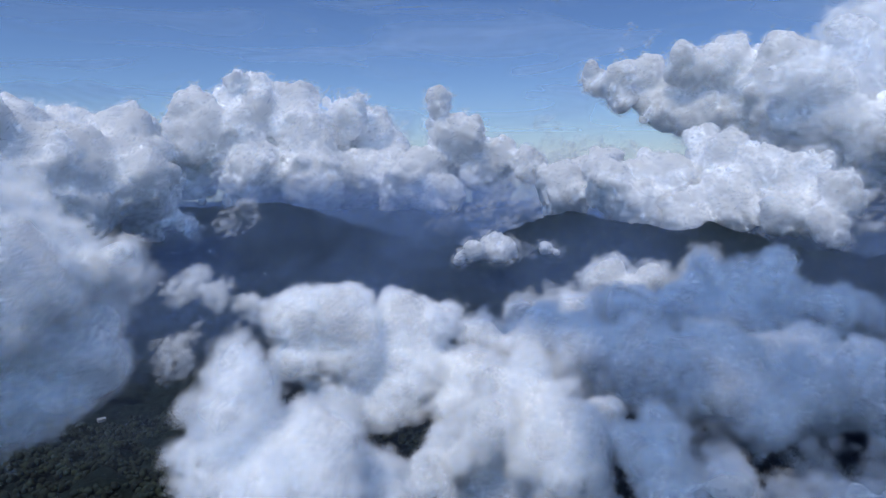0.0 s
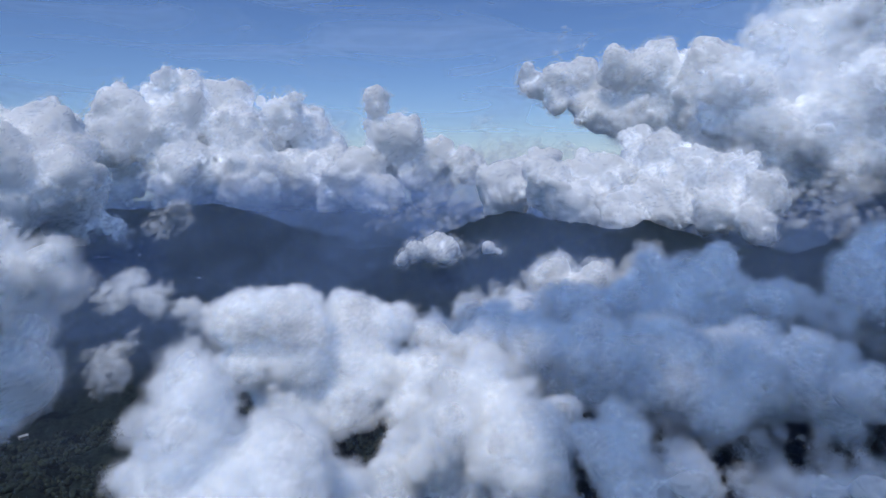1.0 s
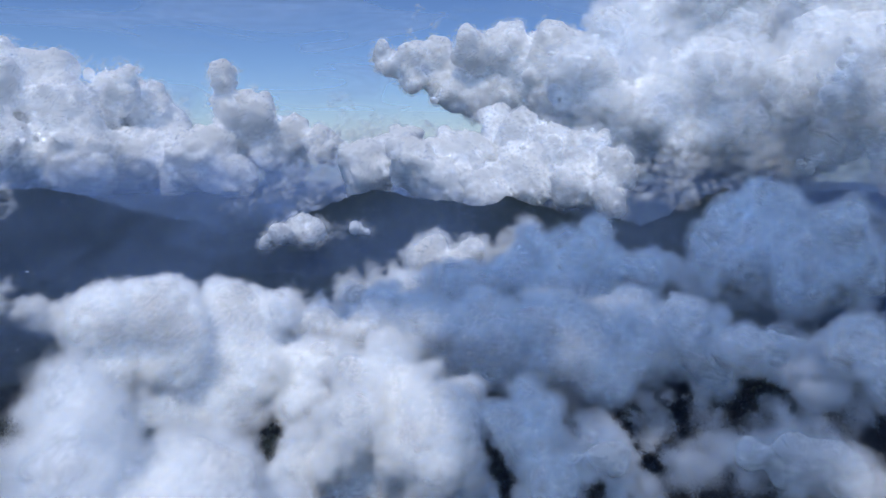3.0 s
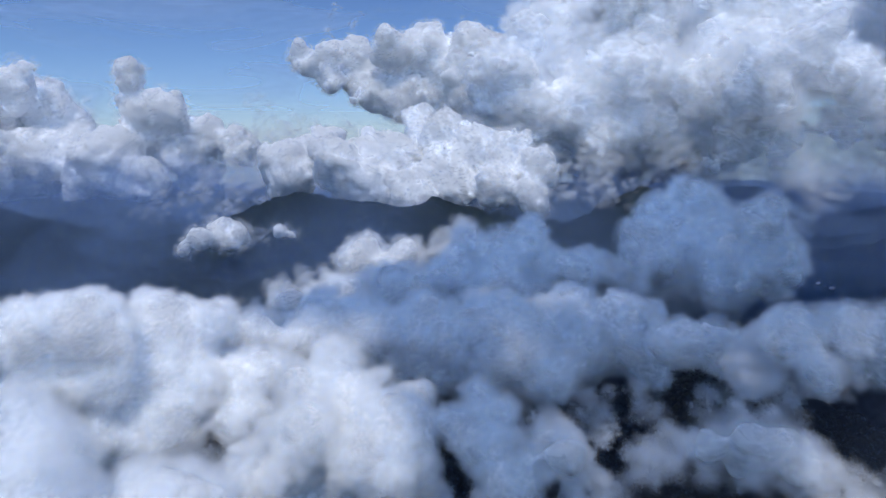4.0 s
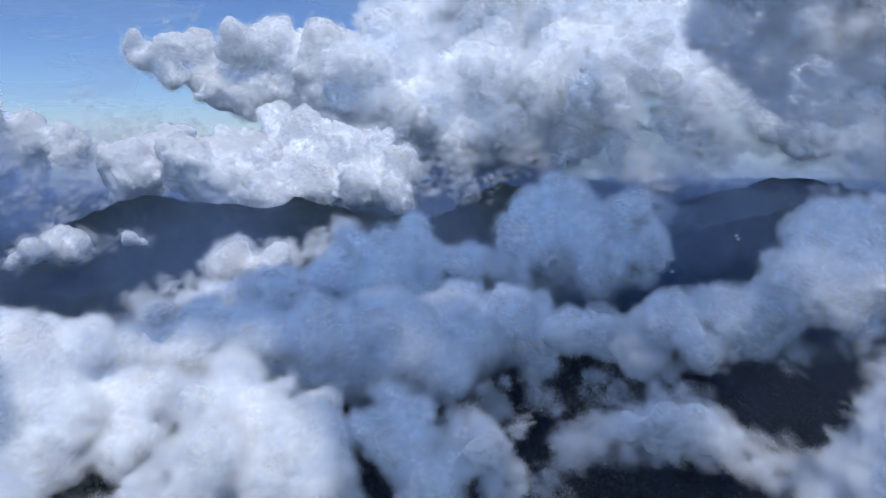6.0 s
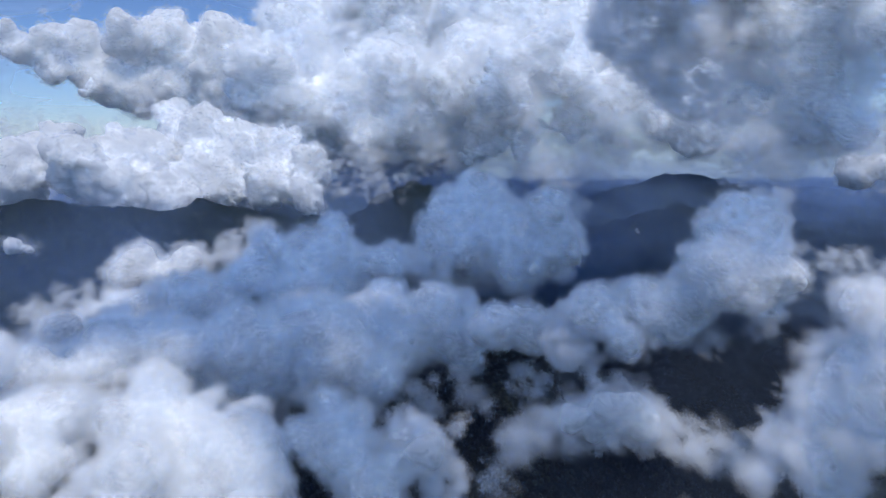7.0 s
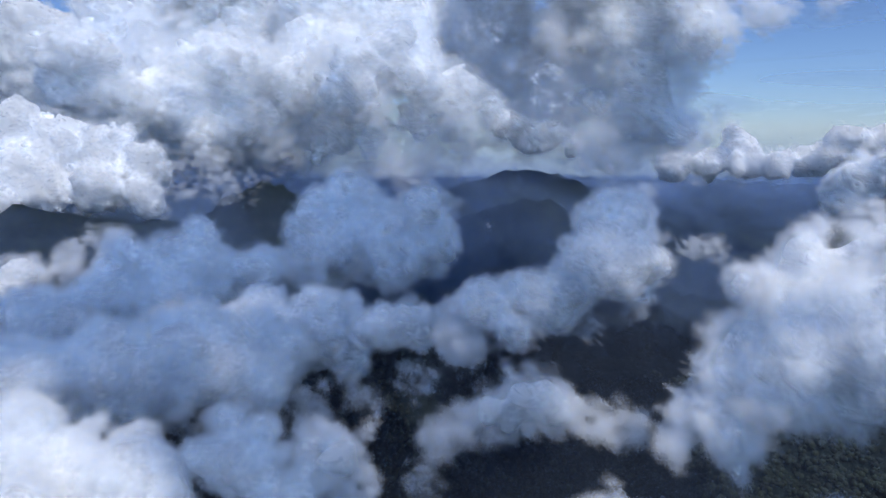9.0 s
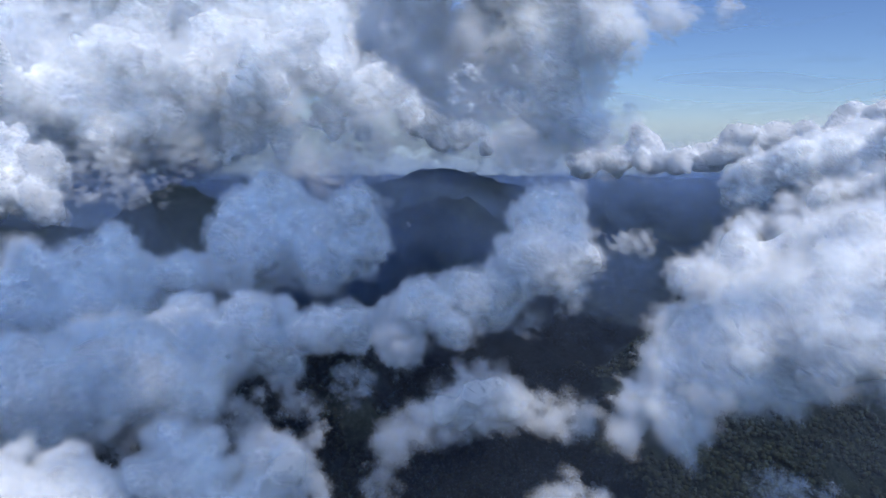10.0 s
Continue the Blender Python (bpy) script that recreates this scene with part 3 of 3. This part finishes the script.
cloud("large grey blue shaded cloud mass", 3.6, 5.1, crisp=0.46, merge=0.3, puff=1.0, lobes=[
    (309.7, 594.4, 420.1, 19), (281.2, 591.9, 399.6, 30.1), (255.1, 611.9, 404.9, 15.4), (330.9, 583.5, 392.8, 20.4), (247.8, 646, 368.9, 37.5),
    (193, 648.6, 352.9, 39.4), (139.3, 672.6, 347.4, 34), (84.5, 662.3, 353, 28.3), (286.7, 600.9, 354.9, 50.7), (336.4, 547.3, 386.6, 26.2),
    (374.9, 533.2, 378.8, 25.2),
])
cloud("long grey blue rolling cloud bank", 3.0, 4.2, crisp=0.46, merge=0.3, puff=1.0, lobes=[
    (81.2, 566.9, 352.6, 29), (114.7, 534.3, 357.3, 32.3), (155.6, 501, 363, 37), (207.1, 486.3, 357.6, 40.3), (277.3, 489.3, 344.2, 43.8),
    (305.1, 449.9, 359, 33.1), (303.6, 393.3, 366.3, 26.3), (186.6, 487.1, 336, 25), (243.6, 453.6, 334, 25), (315.6, 433.2, 332, 26),
    (133.2, 525.9, 333.3, 25), (37.4, 553.9, 362.2, 24.5), (322.7, 366.6, 361, 21.8), (320.7, 332.4, 376.6, 19.9),
    (86.2, 555.9, 363.7, 31.5), (65.0, 550.7, 337.3, 26.8), (96.9, 531.6, 331.0, 22.9), (130.9, 510.2, 326.5, 19.1), (170.1, 500.0, 328.7, 19.9),
])
cloud("grey rolling cloud bank rising to a soft tower", 2.4, 3.4, crisp=0.46, merge=0.3, puff=1.0, lobes=[
    (300.2, 300, 395, 20), (317.3, 276.1, 402.6, 21.7), (326.1, 249.5, 412, 21.1), (308.8, 219.2, 427.6, 22.2), (318.8, 204.8, 431.4, 18.1),
    (329.5, 218.7, 454, 15.6), (344.6, 214, 471.3, 9.1), (319.7, 256.8, 388.3, 16.2), (336.1, 200, 427.4, 12), (335.8, 206.7, 408.7, 12.2),
    (289.9, 273.4, 382.7, 15.6), (283.8, 311.1, 372.5, 19.2), (340.6, 220.5, 485.8, 5.3), (319.4, 222.2, 442.8, 14.6),
    (329.7, 216.9, 450.7, 16.9), (332.6, 221.8, 464.5, 11.3), (318.0, 227.6, 436.7, 19.3), (335.9, 207.6, 440.8, 13.6),
    (318.6, 235.0, 449.3, 13.4), (335.5, 212.0, 458.5, 12.8), (330.8, 228.0, 468.2, 10.6),
])
cloud("grey blue cumulus cloud with two rounded heads", 4.1, 5.7, crisp=0.46, merge=0.3, puff=1.0, lobes=[
    (458.8, 544.6, 449.3, 25.5), (459.2, 572.7, 429.4, 28.2), (487.9, 542.1, 425.5, 31.4), (428, 582.9, 406, 25.9), (448.8, 536.7, 399.2, 39.8),
    (474.1, 505.9, 395.1, 31.3), (445.6, 565.2, 374, 31.1),
    (440.7, 568.6, 391.2, 36.3), (462.0, 502.4, 415.7, 30.0), (448.3, 477.1, 405.0, 26.8), (442.0, 454.7, 382.3, 18.7),
    (438.3, 459.0, 412.8, 24.2), (447.0, 442.6, 391.2, 19.8), (429.6, 467.1, 376.6, 18.9),
])
cloud("small grey blue rounded cumulus knob", 3.5, 4.9, crisp=0.46, merge=0.3, puff=1.0, lobes=[
    (431.4, 426.8, 452.1, 15.3), (446.3, 414.0, 445.3, 12.6), (420.6, 426.4, 437.0, 20.1), (441.3, 422.7, 415.5, 21.8), (430.8, 444.2, 403.2, 20.8), (448.3, 415.9, 396.3, 13.8),
    (416.5, 434.9, 385.6, 12.5),
])
cloud("low near white cloud heap over dark forest", 2.0, 3.4, crisp=0.46, merge=0.3, puff=1.0, lobes=[
    (120.9, 353.5, 371.9, 11.2), (119.7, 332.4, 372.6, 10.2), (105.5, 348.8, 356.7, 11.7), (116.1, 332.5, 350.7, 18.7), (141.9, 322.8, 353.7, 12.3),
    (143.9, 300.1, 357.7, 13.4), (162.4, 297.5, 362.8, 5.7), (115.1, 310.9, 339.1, 18.2), (159.5, 306.3, 331.5, 15), (145.6, 320.5, 368.5, 4.6),
])
cloud("low chain of ragged near cloud", 1.6, 4.2, crisp=0.46, merge=0.28, lobes=[
    (161.1, 214.9, 401.4, 8.9), (173, 208.3, 399, 10.1), (153.1, 225.2, 391.5, 9.5), (143.5, 234.4, 389, 8.5), (137.5, 243.9, 379.8, 8.6),
    (166.5, 221, 384.5, 10.4), (179.4, 204, 387.8, 10.9), (177.9, 191.2, 386.4, 8.6), (185.8, 177.8, 385.3, 7.1), (186.7, 168.5, 389.9, 4.5),
    (124, 243.3, 372.1, 8), (167.4, 211.7, 393.6, 10.1),
])
cloud("large brilliant white near cumulus cloud", 1.5, 3.4, crisp=0.46, merge=0.3, puff=1.0, lobes=[
    (161.6, 127.1, 459.8, 10.7), (165.9, 109.1, 468, 13.6), (174.3, 90.1, 472.1, 15), (153.6, 74.2, 475.8, 16.4), (161, 121, 443, 14.5),
    (149.9, 131.5, 427.4, 12.9), (153, 143.4, 414.9, 10.1), (143.2, 144.8, 403, 7.2), (139.4, 158.1, 408, 6.2), (147.6, 128.4, 410.9, 14),
    (148.4, 103, 450.6, 22.6), (139.5, 82.8, 459.1, 21.9), (141.3, 110.7, 431.3, 17.1), (148.8, 87.8, 436.1, 17.6), (138.5, 71.1, 449.5, 16.9),
    (169.8, 55.4, 466.3, 28.3), (163.6, 49.6, 444.5, 26),
])
cloud("bluish soft cloud behind a white cumulus", 2.4, 3.4, crisp=0.46, merge=0.3, puff=1.0, lobes=[
    (312.9, 68.3, 477.7, 14.3), (334, 40.6, 477.6, 18.2), (309.2, 28.1, 483.4, 21.6), (329.5, 81.5, 470.9, 8.9),
])
cloud("thin torn grey cloud wisp", 2.4, 3.0, crisp=0.46, merge=0.28, puff=1.5, solid=False, misty=0.4, lobes=[
    (320.0, 169.8, 443.9, 9.3), (322.9, 159.8, 443.4, 6.8), (324.0, 178.8, 439.0, 5.2),
])
cloud("low ragged scrap of white cloud", 1.5, 3.4, crisp=0.46, merge=0.3, puff=1.0, solid=False, misty=1.3, lobes=[
    (128.1, 165.4, 377.5, 7.9), (127.7, 173.9, 373.4, 6.5), (137.4, 154.2, 372.5, 6.2),
])
cloud("low ragged scrap of white cloud", 1.7, 3.4, crisp=0.46, merge=0.3, puff=1.0, solid=False, misty=1.3, lobes=[
    (168.1, 92, 376.8, 6.7), (167.4, 100.1, 376.6, 4.1), (162.2, 72.6, 385.1, 5.1), (166, 80.6, 377, 5.2),
])
cloud("distant low white cloud bank at the horizon", 14.8, 18, crisp=0.6, misty=0.16, puff=1.05, lobes=[
    (2654, 2872, 286, 94), (2860, 2584, 296, 100), (3113, 2388, 270, 95), (3245, 2164, 284, 101), (3417, 1957, 262, 96), (3403, 1655, 302, 86),
    (3646, 1393, 278, 102), (3672, 1089, 267, 94), (3723, 804, 270, 100), (3770, 526, 258, 94), (3731, 256, 283, 92), (3722, 4, 289, 92),
    (3822, -242, 304, 102), (3784, -492, 326, 115), (3686, -711, 335, 120),
])
# never in view: lobes added where their shadow greys the bank below
cloud("unseen grey cloud layer placed overhead as shade caster", 8, 20, squash=0.6, crisp=0.47, puff=1.05, misty=2.6, lobes=[
    (-22.5, 366.4, 800.0, 45.0), (-60.5, 394.4, 801.0, 45.0), (49.5, 406.4, 791.0, 50.0), (110.5, 389.4, 795.0, 55.0), (187.5, 393.4, 802.0, 60.0), (203.5, 311.4, 807.0, 60.0),
    (355.5, 389.4, 792.0, 65.0), (335.5, 292.4, 793.0, 55.0), (26.5, 264.4, 811.0, 45.0), (73.5, 242.4, 804.0, 50.0), (124.5, 208.4, 806.0, 50.0), (167.5, 168.4, 804.0, 50.0),
    (183.5, 125.4, 793.0, 45.0), (8.5, 84.4, 794.0, 32.0), (188.5, 84.4, 793.0, 40.0), (207.5, 64.4, 800.0, 30.0), (36.5, 227.4, 802.0, 38.0), (86.5, 182.4, 811.0, 38.0),
    (138.5, 151.4, 807.0, 38.0), (295.5, 356.4, 791.0, 60.0), (291.5, 226.4, 808.0, 40.0), (-13.5, 136.4, 795.0, 34.0), (-17.5, 106.4, 794.0, 34.0), (15.5, 45.4, 800.0, 25.0),
    (40.5, 23.4, 796.0, 22.0), (30.5, 21.4, 798.0, 32.0), (15.5, 51.4, 802.0, 30.0),
])
# out of view throughout: an added blocker that dims sky light over the valley
cloud("unseen grey cloud deck added to block sky light", 9, 18, squash=0.6, crisp=0.47, puff=0.9, merge=0.3, lobes=[
    (330, 150, 830, 90), (450, 250, 830, 100), (300, 300, 830, 90), (430, 420, 840, 100), (600, 330, 840, 110), (560, 150, 840, 100),
    (250, 430, 830, 80), (700, 460, 850, 110),
])
cloud("faint torn wisps above a white cumulus cloud", 7, 13, crisp=0.5, puff=1.2, solid=False, misty=0.8, lobes=[
    (1043.1, 3925.6, 1095.9, 26.2), (1069.3, 3939.0, 1186.5, 22.9), (1095.4, 3946.6, 1238.2, 19.6), (1196.8, 3932.3, 1141.2, 26.2), (1239.3, 3942.8, 1212.4, 19.6),
])
cloud("thin grey mist trailing below a cloud bank", 3.2, 5, crisp=0.5, merge=0.3, puff=1.4, solid=False, misty=0.55, lobes=[
    (169.4, 482.5, 320.1, 16.3), (198.1, 463.5, 315.8, 15.5), (227.2, 445.1, 315.8, 18.1), (256.4, 420.1, 312.7, 18.7), (288.5, 393.4, 310.6, 19.4), (321.2, 369.0, 321.7, 18.4), (341.5, 341.9, 339.6, 16.2),
])
cloud("thin grey wisps fraying under a cumulus cloud", 3.2, 5, crisp=0.5, merge=0.3, puff=1.4, solid=False, misty=0.5, lobes=[
    (416.5, 499.5, 380.0, 24.8), (432.3, 455.4, 374.9, 22.0), (450.9, 425.7, 392.7, 16.3), (423.0, 462.0, 358.7, 17.6),
])
cloud("thin grey wisps round a soft cloud tower", 2.4, 4, crisp=0.5, merge=0.3, puff=1.4, solid=False, misty=0.5, lobes=[
    (332.5, 227.9, 476.3, 11.3), (340.8, 210.5, 470.6, 9.8), (332.2, 193.8, 421.4, 9.7), (346.7, 195.3, 441.8, 8.4), (315.3, 232.7, 390.5, 13.6), (327.4, 209.0, 401.7, 11.4),
])
